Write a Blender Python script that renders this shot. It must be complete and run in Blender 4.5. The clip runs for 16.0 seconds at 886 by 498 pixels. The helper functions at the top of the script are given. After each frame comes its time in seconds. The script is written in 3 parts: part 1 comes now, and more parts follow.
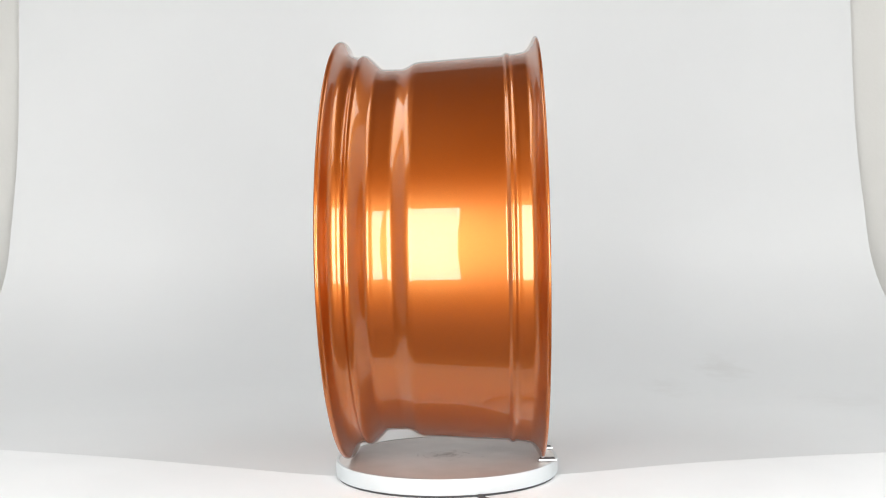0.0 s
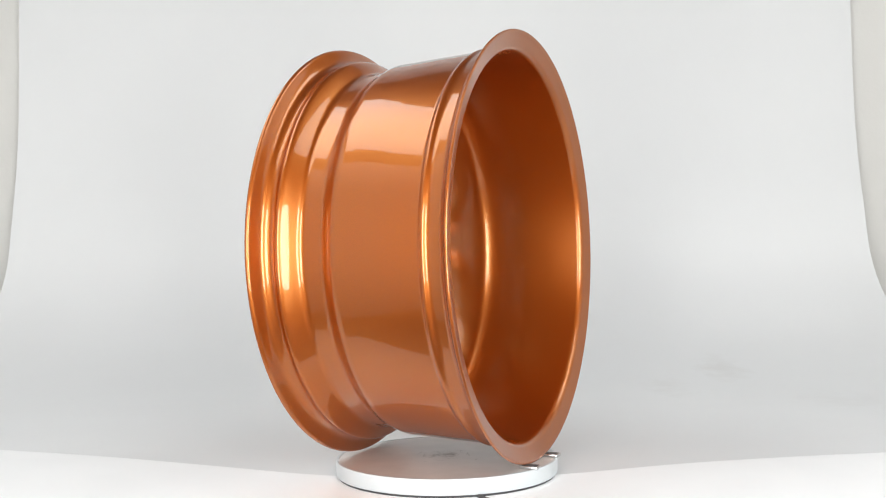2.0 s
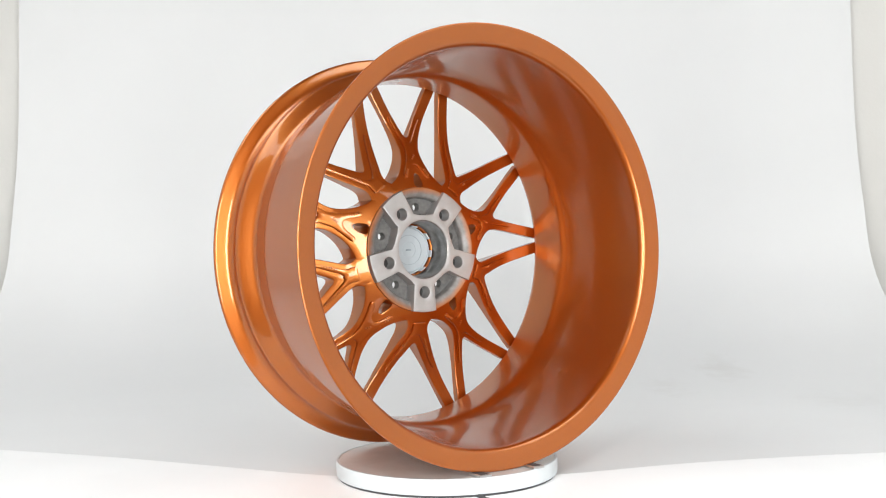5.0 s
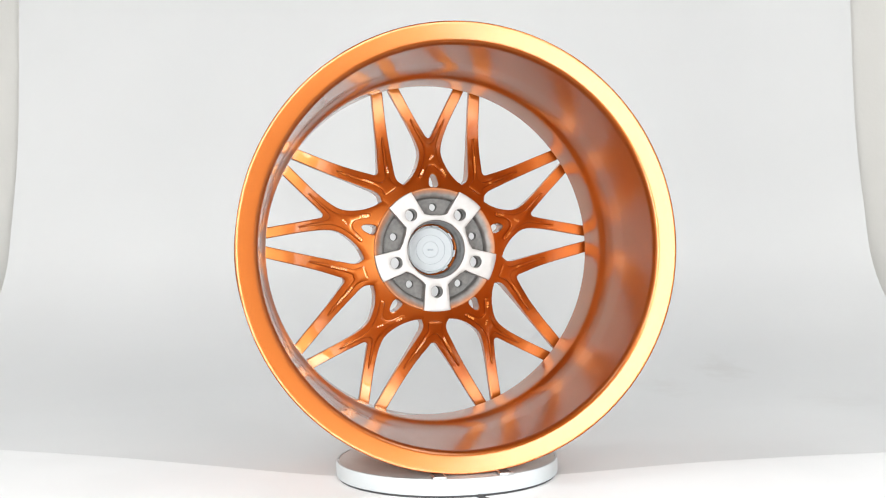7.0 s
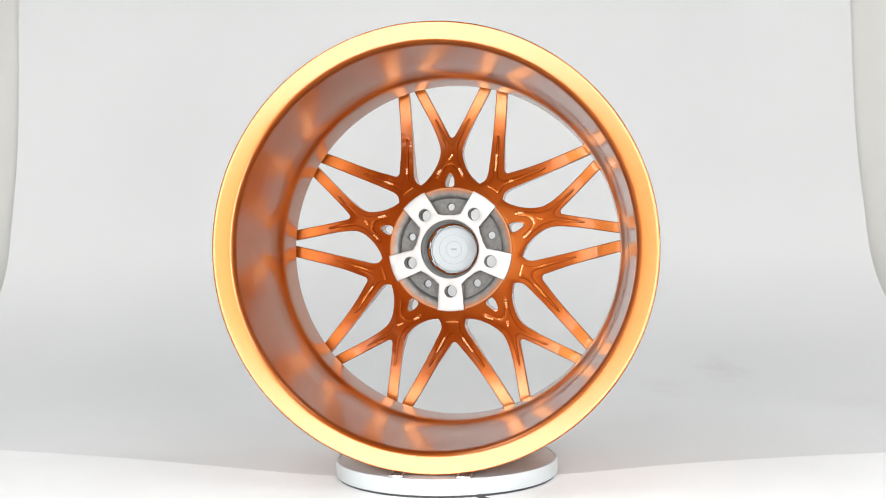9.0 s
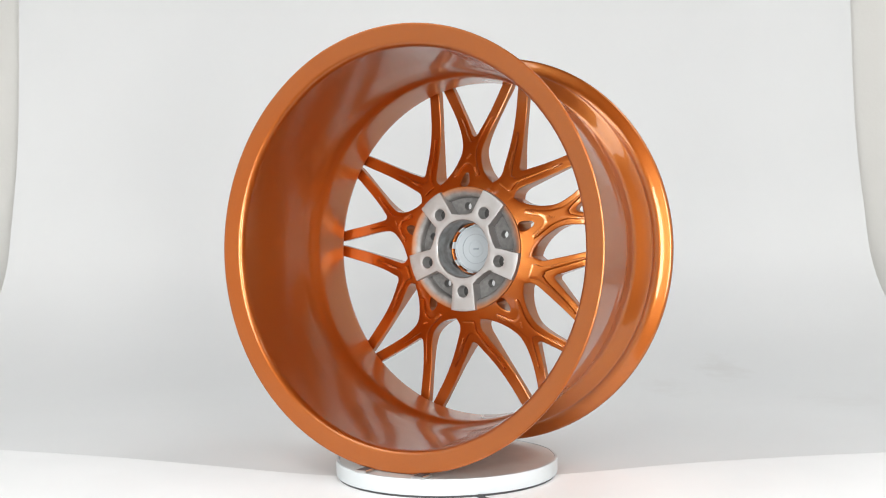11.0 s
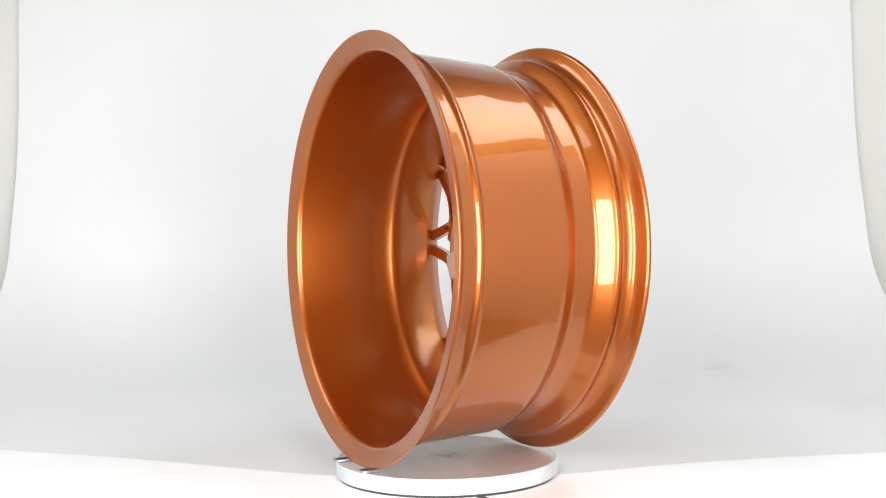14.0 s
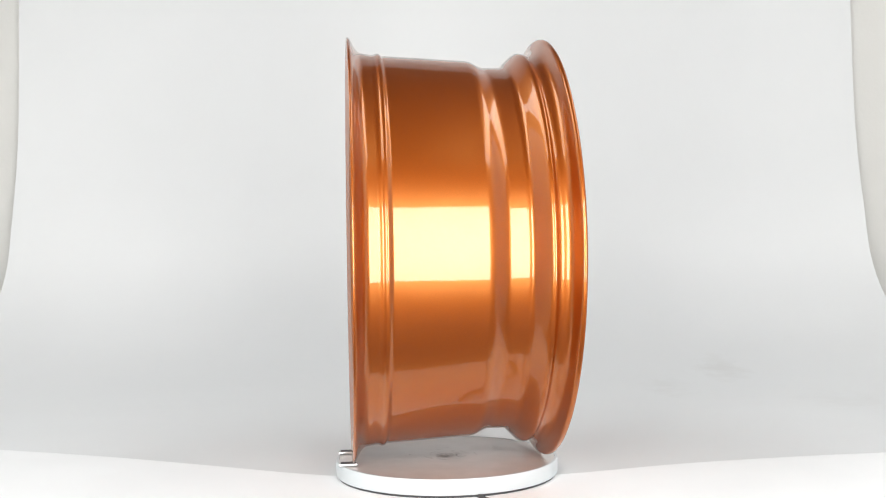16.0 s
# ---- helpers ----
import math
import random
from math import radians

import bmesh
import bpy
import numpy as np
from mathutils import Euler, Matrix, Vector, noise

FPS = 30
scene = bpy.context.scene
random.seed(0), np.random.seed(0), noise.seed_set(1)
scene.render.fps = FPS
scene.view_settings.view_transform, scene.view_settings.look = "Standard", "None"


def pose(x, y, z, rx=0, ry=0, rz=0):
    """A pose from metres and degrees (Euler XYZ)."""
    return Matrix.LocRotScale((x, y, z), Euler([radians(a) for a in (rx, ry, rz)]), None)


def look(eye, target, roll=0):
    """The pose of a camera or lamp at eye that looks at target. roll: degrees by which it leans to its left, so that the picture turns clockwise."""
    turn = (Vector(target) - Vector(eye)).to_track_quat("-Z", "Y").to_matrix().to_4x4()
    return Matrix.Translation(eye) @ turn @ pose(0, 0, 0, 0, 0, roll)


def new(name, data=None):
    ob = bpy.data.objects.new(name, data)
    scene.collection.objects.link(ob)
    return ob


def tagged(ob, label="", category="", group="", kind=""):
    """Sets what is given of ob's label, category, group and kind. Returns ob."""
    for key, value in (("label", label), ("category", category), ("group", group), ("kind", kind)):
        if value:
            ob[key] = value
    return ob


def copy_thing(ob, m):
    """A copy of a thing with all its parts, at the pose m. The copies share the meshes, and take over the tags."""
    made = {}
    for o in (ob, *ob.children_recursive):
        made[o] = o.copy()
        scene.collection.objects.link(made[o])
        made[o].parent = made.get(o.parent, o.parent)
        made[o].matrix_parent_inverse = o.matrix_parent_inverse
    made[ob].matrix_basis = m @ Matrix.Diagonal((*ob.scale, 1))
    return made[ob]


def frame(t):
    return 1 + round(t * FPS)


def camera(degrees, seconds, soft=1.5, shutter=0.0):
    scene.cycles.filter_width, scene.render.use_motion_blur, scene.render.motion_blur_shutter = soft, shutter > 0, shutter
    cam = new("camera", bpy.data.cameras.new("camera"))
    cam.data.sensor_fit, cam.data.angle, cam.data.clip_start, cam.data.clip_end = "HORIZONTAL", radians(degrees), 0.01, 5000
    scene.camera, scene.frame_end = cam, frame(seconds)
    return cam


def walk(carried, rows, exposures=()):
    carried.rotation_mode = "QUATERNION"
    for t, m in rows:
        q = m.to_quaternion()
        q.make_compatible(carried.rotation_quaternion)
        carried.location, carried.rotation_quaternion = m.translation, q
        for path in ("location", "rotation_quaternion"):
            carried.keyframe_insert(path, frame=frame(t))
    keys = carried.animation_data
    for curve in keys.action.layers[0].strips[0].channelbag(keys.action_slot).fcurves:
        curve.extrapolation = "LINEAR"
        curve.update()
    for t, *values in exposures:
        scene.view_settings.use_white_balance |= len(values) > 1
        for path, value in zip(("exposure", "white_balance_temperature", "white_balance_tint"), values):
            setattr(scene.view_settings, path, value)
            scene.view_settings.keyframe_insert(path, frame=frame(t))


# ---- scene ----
# ---- the camera, which stands still ----
cam = camera(48.58, 16.0, soft=1.1)
EYE = Vector((0.0002, -1.2462, 0.2437))
VIEW = look(EYE, EYE + Vector((-0.0004, 1.0, 0.0139)), -0.974)
walk(cam, [(0.0, VIEW), (16.0, VIEW)], [(t, s - 0.50) for t, s in ((0.0, -0.03), (0.5, -0.03), (1.5, -0.03), (2.5, -0.01), (3.5, 0.11), (7.0, 0.03), (8.0, -0.03), (9.0, -0.03), (11.5, -0.02), (12.0, 0.0), (12.5, 0.09), (14.5, 0.17), (16.0, 0.04))])

# ---- measures ----
FLOOR = -0.0217          # the white floor under the turntable, whose top is at 0
SEG = 160                # steps round the wheel
HUB_Z = 0.2615           # height of the wheel's axle over the turntable


def turn_at(t):
    """The turntable's angle in degrees at t seconds."""
    return 87.46 - 10.704 * t


# ---- world ----
world = bpy.data.worlds.new("studio_air")
scene.world = world
world.use_nodes = True
world.node_tree.nodes["Background"].inputs[0].default_value = (0.9, 0.95, 1.0, 1)
world.node_tree.nodes["Background"].inputs[1].default_value = 0.05


# ---- materials ----
def material(name, colour, rough=0.5, metal=0.0, **extra):
    m = bpy.data.materials.new(name)
    m.use_nodes = True
    b = m.node_tree.nodes["Principled BSDF"]
    b.inputs["Base Color"].default_value = (*colour, 1)
    b.inputs["Roughness"].default_value = rough
    b.inputs["Metallic"].default_value = metal
    for key, value in extra.items():
        b.inputs[key.replace("_", " ")].default_value = value
    return m


def add(m, kind, **sets):
    n = m.node_tree.nodes.new(kind)
    for key, value in sets.items():
        if key in n.inputs:
            n.inputs[key].default_value = value
        elif key == "blend":
            n.blend_type = value
        elif key == "data":
            n.data_type = value
    return n


def link(m, a, b):
    m.node_tree.links.new(a, b)


def mottled(m, dark, light, scale, low=0.35, high=0.65, detail=5.0, stretch=(1, 1, 1)):
    """Colour that wanders between two tones, by noise of that scale."""
    co = add(m, "ShaderNodeTexCoord")
    mp = add(m, "ShaderNodeMapping")
    mp.inputs["Scale"].default_value = stretch
    link(m, co.outputs["Object"], mp.inputs["Vector"])
    n = add(m, "ShaderNodeTexNoise", Scale=scale, Detail=detail)
    link(m, mp.outputs[0], n.inputs["Vector"])
    r = add(m, "ShaderNodeValToRGB")
    r.color_ramp.elements[0].position, r.color_ramp.elements[1].position = low, high
    r.color_ramp.elements[0].color, r.color_ramp.elements[1].color = (*dark, 1), (*light, 1)
    link(m, n.outputs["Fac"], r.inputs["Fac"])
    link(m, r.outputs["Color"], m.node_tree.nodes["Principled BSDF"].inputs["Base Color"])
    return mp, r


def bumped(m, mp, scale, strength, distance=0.001, detail=3.0, to="Normal"):
    n = add(m, "ShaderNodeTexNoise", Scale=scale, Detail=detail)
    link(m, mp.outputs[0], n.inputs["Vector"])
    b = add(m, "ShaderNodeBump", Strength=strength, Distance=distance)
    link(m, n.outputs["Fac"], b.inputs["Height"])
    link(m, b.outputs["Normal"], m.node_tree.nodes["Principled BSDF"].inputs[to])


def glow(name, colour, strength):
    m = material(name, (0.8, 0.8, 0.8))
    b = m.node_tree.nodes["Principled BSDF"]
    b.inputs["Emission Color"].default_value = (*colour, 1)
    b.inputs["Emission Strength"].default_value = strength
    return m


def paint(name, coat_rough):
    """Copper-orange metallic: deep copper flakes, a finer golden sheen among them, clear lacquer on top."""
    m = material(name, (0.36, 0.054, 0.0004), 0.49, 0.88, Specular_IOR_Level=0.0, Coat_Weight=1.0, Coat_Roughness=coat_rough, Coat_IOR=1.43)
    mp, _ = mottled(m, (0.32, 0.047, 0.0002), (0.38, 0.058, 0.0005), 900, 0.3, 0.7, 2)
    bumped(m, mp, 1400, 0.04, 0.0005, 2)
    base = m.node_tree.nodes["Principled BSDF"]
    sheen = add(m, "ShaderNodeBsdfPrincipled")
    for key, value in (("Base Color", (1.0, 0.62, 0.20, 1)), ("Roughness", 0.33), ("Metallic", 1.0), ("Coat Weight", 1.0), ("Coat Roughness", coat_rough), ("Coat IOR", 1.43)):
        sheen.inputs[key].default_value = value
    blend = add(m, "ShaderNodeMixShader")
    blend.inputs[0].default_value = 0.145
    link(m, base.outputs[0], blend.inputs[1])
    link(m, sheen.outputs[0], blend.inputs[2])
    link(m, blend.outputs[0], m.node_tree.nodes["Material Output"].inputs["Surface"])
    return m


PAINT = paint("copper_orange_paint", 0.012)
PAINT_INSIDE = paint("copper_orange_paint_unpolished", 0.15)

BARE = material("machined_aluminium", (0.7, 0.7, 0.7), 0.60, 1.0)
mp_, _ = mottled(BARE, (0.44, 0.438, 0.435), (0.50, 0.50, 0.50), 60, 0.3, 0.7, 5)
bumped(BARE, mp_, 500, 0.012, 0.0003)
CAST = material("cast_aluminium", (0.2, 0.2, 0.2), 0.6, 0.35)
mp_, _ = mottled(CAST, (0.11, 0.11, 0.108), (0.17, 0.168, 0.164), 220, 0.3, 0.7, 6)
bumped(CAST, mp_, 900, 0.35, 0.0006)
BORE = material("bore_metal", (0.3, 0.29, 0.28), 0.35, 1.0)
mottled(BORE, (0.22, 0.21, 0.20), (0.34, 0.33, 0.32), 80)
OVERSPRAY = material("aluminium_with_copper_overspray", (0.6, 0.45, 0.36), 0.55, 0.6)
_, tone_ = mottled(OVERSPRAY, (0.19, 0.185, 0.18), (0.26, 0.255, 0.25), 120, 0.35, 0.65, 6)


def oversprayed(m, tone):
    """Copper mist that settled on the outer edge of the ring and thins out towards its middle."""
    co = add(m, "ShaderNodeTexCoord")
    flat = add(m, "ShaderNodeVectorMath")
    flat.operation = "MULTIPLY"
    flat.inputs[1].default_value = (1, 0, 1)
    link(m, co.outputs["Object"], flat.inputs[0])
    far = add(m, "ShaderNodeVectorMath")
    far.operation = "LENGTH"
    link(m, flat.outputs[0], far.inputs[0])
    grain = add(m, "ShaderNodeTexNoise", Scale=70.0, Detail=5.0)
    link(m, co.outputs["Object"], grain.inputs["Vector"])
    shift = add(m, "ShaderNodeMath")
    shift.operation = "MULTIPLY_ADD"
    shift.inputs[1].default_value = 0.006
    link(m, grain.outputs["Fac"], shift.inputs[0])
    link(m, far.outputs["Value"], shift.inputs[2])
    share = add(m, "ShaderNodeMapRange")
    for key, value in (("From Min", 0.0765), ("From Max", 0.0835), ("To Min", 0.0), ("To Max", 0.85)):
        share.inputs[key].default_value = value
    link(m, shift.outputs[0], share.inputs["Value"])
    x = add(m, "ShaderNodeMixRGB")
    link(m, share.outputs[0], x.inputs["Fac"])
    link(m, tone.outputs["Color"], x.inputs["Color1"])
    x.inputs["Color2"].default_value = (0.42, 0.14, 0.03, 1)
    link(m, x.outputs["Color"], m.node_tree.nodes["Principled BSDF"].inputs["Base Color"])


oversprayed(OVERSPRAY, tone_)
CAP = material("pale_plastic", (0.40, 0.44, 0.47), 0.4)
CAPMARK = material("pale_plastic_relief", (0.28, 0.32, 0.35), 0.4)
RUBBER = material("dark_rubber", (0.06, 0.06, 0.065), 0.6)
CHROME = material("brushed_steel", (0.55, 0.55, 0.55), 0.3, 1.0)
TABLE_TOP = material("turntable_top", (0.6, 0.58, 0.56), 0.3)
mp_, _ = mottled(TABLE_TOP, (0.55, 0.535, 0.52), (0.62, 0.605, 0.59), 30, 0.3, 0.7, 6)
bumped(TABLE_TOP, mp_, 700, 0.1, 0.0004)
TABLE_SIDE = material("turntable_white", (0.55, 0.59, 0.61), 0.35)
SCUFF = material("scuff_marks", (0.27, 0.255, 0.245), 0.5)
PAPER = material("backdrop_paper", (0.72, 0.73, 0.73), 0.75)
mp_, _ = mottled(PAPER, (0.70, 0.712, 0.72), (0.73, 0.742, 0.75), 1.8, 0.3, 0.7, 4)
bumped(PAPER, mp_, 6, 0.1, 0.01)


def smudged(m, spots):
    """Faint dirt on the paper round some spots (place, radius)."""
    bsdf = m.node_tree.nodes["Principled BSDF"]
    source = bsdf.inputs["Base Color"].links[0].from_socket
    co = add(m, "ShaderNodeTexCoord")
    n = add(m, "ShaderNodeTexNoise", Scale=26.0, Detail=6.0)
    link(m, co.outputs["Object"], n.inputs["Vector"])
    for place, radius, depth in spots:
        mp = add(m, "ShaderNodeMapping")
        mp.inputs["Location"].default_value = [-c / r for c, r in zip(place, radius)]
        mp.inputs["Scale"].default_value = [1 / r for r in radius]
        link(m, co.outputs["Object"], mp.inputs["Vector"])
        g = add(m, "ShaderNodeTexGradient")
        g.gradient_type = "SPHERICAL"
        link(m, mp.outputs[0], g.inputs["Vector"])
        k = add(m, "ShaderNodeMath")
        k.operation = "MULTIPLY"
        link(m, g.outputs["Fac"], k.inputs[0])
        link(m, n.outputs["Fac"], k.inputs[1])
        r = add(m, "ShaderNodeValToRGB")
        r.color_ramp.elements[0].position, r.color_ramp.elements[1].position = 0.22, 0.5
        r.color_ramp.elements[0].color, r.color_ramp.elements[1].color = (0, 0, 0, 1), (depth, depth, depth, 1)
        link(m, k.outputs[0], r.inputs["Fac"])
        x = add(m, "ShaderNodeMixRGB")
        link(m, r.outputs["Color"], x.inputs["Fac"])
        link(m, source, x.inputs["Color1"])
        x.inputs["Color2"].default_value = (0.42, 0.40, 0.36, 1)
        source = x.outputs["Color"]
    link(m, source, bsdf.inputs["Base Color"])


smudged(PAPER, (((0.59, 0.86, 0.0), (0.11, 0.22, 0.2), 0.16), ((0.44, 0.70, 0.0), (0.10, 0.2, 0.2), 0.1), ((0.72, 0.55, 0.0), (0.2, 0.2, 0.2), 0.08)))
FLOOR_WHITE = material("white_floor", (0.86, 0.86, 0.86), 0.5)
mottled(FLOOR_WHITE, (0.82, 0.83, 0.84), (0.845, 0.855, 0.865), 5)
ROOM_DARK = material("dark_room_paint", (0.10, 0.10, 0.10), 0.9)
mottled(ROOM_DARK, (0.09, 0.09, 0.09), (0.11, 0.11, 0.11), 4)
WALL = material("booth_board", (0.72, 0.71, 0.68), 0.85)
mp_, _ = mottled(WALL, (0.72, 0.715, 0.69), (0.75, 0.745, 0.72), 3)
bumped(WALL, mp_, 120, 0.15, 0.002)
DARK = material("black_fabric", (0.03, 0.03, 0.032), 0.8)
LIGHT_FRONT = glow("front_diffuser", (1.0, 0.985, 0.96), 19.0)
LIGHT_TOP = glow("top_diffuser", (0.97, 0.985, 1.0), 4.9)


# ---- helpers for meshes ----
def finish(name, bm, mat, smooth=40):
    bmesh.ops.recalc_face_normals(bm, faces=bm.faces)
    me = bpy.data.meshes.new(name)
    bm.to_mesh(me)
    bm.free()
    me.materials.append(mat)
    if smooth:
        me.polygons.foreach_set("use_smooth", [True] * len(me.polygons))
        me.set_sharp_from_angle(angle=radians(smooth))
    return me


def part(name, bm, mat, parent=None, label="", smooth=40, m=None):
    """Links a bmesh as one mesh object under a thing or a part."""
    ob = new(name, finish(name, bm, mat, smooth))
    if parent:
        ob.parent = parent
    if m is not None:
        ob.matrix_basis = m
    return tagged(ob, label)


def again(ob, parent, m):
    """A further part on the same mesh."""
    o = new(ob.name.split(".")[0], ob.data)
    o.parent, o.matrix_basis = parent, m
    return o


def box(x0, x1, y0, y1, z0, z1, bevel=0.0, steps=2):
    bm = bmesh.new()
    bmesh.ops.create_cube(bm, size=1)
    for v in bm.verts:
        v.co = Vector(((x0 + x1) / 2 + v.co.x * (x1 - x0), (y0 + y1) / 2 + v.co.y * (y1 - y0), (z0 + z1) / 2 + v.co.z * (z1 - z0)))
    if bevel:
        bmesh.ops.bevel(bm, geom=bm.edges[:], offset=bevel, segments=steps, profile=0.5, affect="EDGES")
    return bm


def chaikin(pts, times, closed):
    for _ in range(times):
        out = [] if closed else [pts[0]]
        n = len(pts)
        for i in range(n if closed else n - 1):
            a, b = Vector(pts[i]), Vector(pts[(i + 1) % n])
            out += [a * 0.75 + b * 0.25, a * 0.25 + b * 0.75]
        if not closed:
            out.append(pts[-1])
        pts = out
    return [Vector(p) for p in pts]


def spline(pts, step=0.002):
    """A smooth line through points (Catmull-Rom)."""
    P = [Vector(p) for p in pts]
    P = [P[0] * 2 - P[1]] + P + [P[-1] * 2 - P[-2]]
    out = []
    for i in range(1, len(P) - 2):
        n = max(2, int((P[i + 1] - P[i]).length / step))
        for k in range(n):
            t = k / n
            out.append(0.5 * (2 * P[i] + (P[i + 1] - P[i - 1]) * t + (2 * P[i - 1] - 5 * P[i] + 4 * P[i + 1] - P[i + 2]) * t * t
                              + (3 * P[i] - P[i - 1] - 3 * P[i + 1] + P[i + 2]) * t ** 3))
    out.append(P[-2])
    return out


def lathe(profile, closed=True, seg=SEG, axis="Y"):
    """Turns a profile of (radius, place on the axle) round the axle."""
    bm = bmesh.new()
    rings = []
    for r, y in profile:
        ring = []
        for k in range(seg):
            a = 2 * math.pi * k / seg
            co = (r * math.sin(a), y, r * math.cos(a)) if axis == "Y" else (r * math.cos(a), r * math.sin(a), y)
            ring.append(bm.verts.new(co))
        rings.append(ring)
    n = len(rings)
    for i in range(n if closed else n - 1):
        a, b = rings[i], rings[(i + 1) % n]
        for k in range(seg):
            bm.faces.new((a[k], a[(k + 1) % seg], b[(k + 1) % seg], b[k]))
    if closed is False:
        for ring in (rings[0], rings[-1]):
            bm.faces.new(ring)
    return bm


def circle(r, u=0.0, v=0.0, n=40):
    return [Vector((u + r * math.sin(2 * math.pi * k / n), v + r * math.cos(2 * math.pi * k / n))) for k in range(n)]


def inside(p, loop):
    hit = False
    for i in range(len(loop)):
        a, b = loop[i], loop[i - 1]
        if (a[1] > p[1]) != (b[1] > p[1]) and p[0] < (b[0] - a[0]) * (p[1] - a[1]) / (b[1] - a[1]) + a[0]:
            hit = not hit
    return hit


def plate(loops, back, front, bevel=0.0, fixed=(), grid=0.006):
    """A plate in the wheel's face: loops[0] is its outline, the rest are holes, in (u, v); back and front give its depth by radius.
    bevel rounds its back edges, but for the stretches of the outline whose indices are in fixed."""
    from mathutils.geometry import delaunay_2d_cdt
    steps = [(0.0, 1.0), (0.29, 0.29), (1.0, 0.0)] if bevel else [(0.0, 0.0)]
    rings = []
    for li, loop in enumerate(loops):
        n = len(loop)
        area = sum(loop[i - 1][0] * loop[i][1] - loop[i][0] * loop[i - 1][1] for i in range(n))
        sign = (1 if area > 0 else -1) * (1 if li == 0 else -1)
        out = []
        for i in range(n):
            a, b, c = loop[i - 1], loop[i], loop[(i + 1) % n]
            e1, e2 = (b - a), (c - b)
            n1, n2 = Vector((-e1.y, e1.x)) * sign, Vector((-e2.y, e2.x)) * sign
            if li == 0 and i in fixed:
                if (i - 1) % n not in fixed and bevel:
                    nn = n1.normalized()
                elif (i + 1) % n not in fixed and bevel:
                    nn = n2.normalized()
                else:
                    nn = Vector((0, 0))
            else:
                n1.normalize()
                n2.normalize()
                nn = n1 + n2
                nn = nn.normalized() / max(0.6, nn.length / 2) if nn.length > 1e-6 else n1
            out.append(nn)
        rings.append([[loop[i] + out[i] * (s * bevel) for i in range(n)] for s, _ in steps])
    bm = bmesh.new()

    def vert(p, depth_fn, drop=0.0):
        return bm.verts.new((p[0], depth_fn(math.hypot(p[0], p[1])) + drop, p[1]))

    inner, edges, fronts = [], [], []
    for li, rr in enumerate(rings):
        n = len(rr[0])
        levels = [[vert(p, front) for p in rr[0]]]
        for (s, d), ring in zip(steps, rr):
            row = []
            for i, p in enumerate(ring):
                still = li == 0 and i in fixed and bevel and (i - 1) % n in fixed and (i + 1) % n in fixed
                row.append(vert(p, back, 0.0 if still else d * bevel))
            levels.append(row)
        for a, b in zip(levels, levels[1:]):
            for k in range(n):
                bm.faces.new((a[k], a[(k + 1) % n], b[(k + 1) % n], b[k]))
        base = len(inner)
        inner += [(levels[-1][k], rr[-1][k]) for k in range(n)]
        fronts += [(levels[0][k], rr[0][k]) for k in range(n)]
        edges += [(base + k, base + (k + 1) % n) for k in range(n)]
    for side, depth_fn, which in ((inner, back, -1), (fronts, front, 0)):
        pts = [p for _, p in side]
        lo = [min(p[i] for p in pts) for i in (0, 1)]
        hi = [max(p[i] for p in pts) for i in (0, 1)]
        lp = [rr[which] for rr in rings]
        extra = []
        if which == -1 and grid:
            u = lo[0] + grid / 2
            while u < hi[0]:
                v = lo[1] + grid / 2
                while v < hi[1]:
                    p = Vector((u, v))
                    if inside(p, lp[0]) and not any(inside(p, h) for h in lp[1:]) and min((p - q).length for q in pts) > grid * 0.4:
                        extra.append(p)
                    v += grid
                u += grid
        res = delaunay_2d_cdt([Vector((p[0], p[1])) for p in pts] + extra, edges, [], 0, 1e-7)
        vs = []
        for k, p in enumerate(res[0]):
            src = res[3][k]
            src = [s for s in src if s < len(side)]
            vs.append(side[src[0]][0] if src else vert(p, depth_fn))
        for f in res[2]:
            c = sum((res[0][i] for i in f), Vector((0, 0))) / len(f)
            if inside(c, lp[0]) and not any(inside(c, h) for h in lp[1:]):
                try:
                    bm.faces.new([vs[i] for i in f])
                except ValueError:
                    pass
    return bm


# ---- the studio ----
def sheet(rows, thick=None):
    """A mesh from rows of points of equal length."""
    bm = bmesh.new()
    vs = [[bm.verts.new(p) for p in row] for row in rows]
    for a, b in zip(vs, vs[1:]):
        for k in range(len(a) - 1):
            bm.faces.new((a[k], a[k + 1], b[k + 1], b[k]))
    if thick:
        bmesh.ops.recalc_face_normals(bm, faces=bm.faces)
        bmesh.ops.solidify(bm, geom=bm.faces[:], thickness=thick)
    return bm


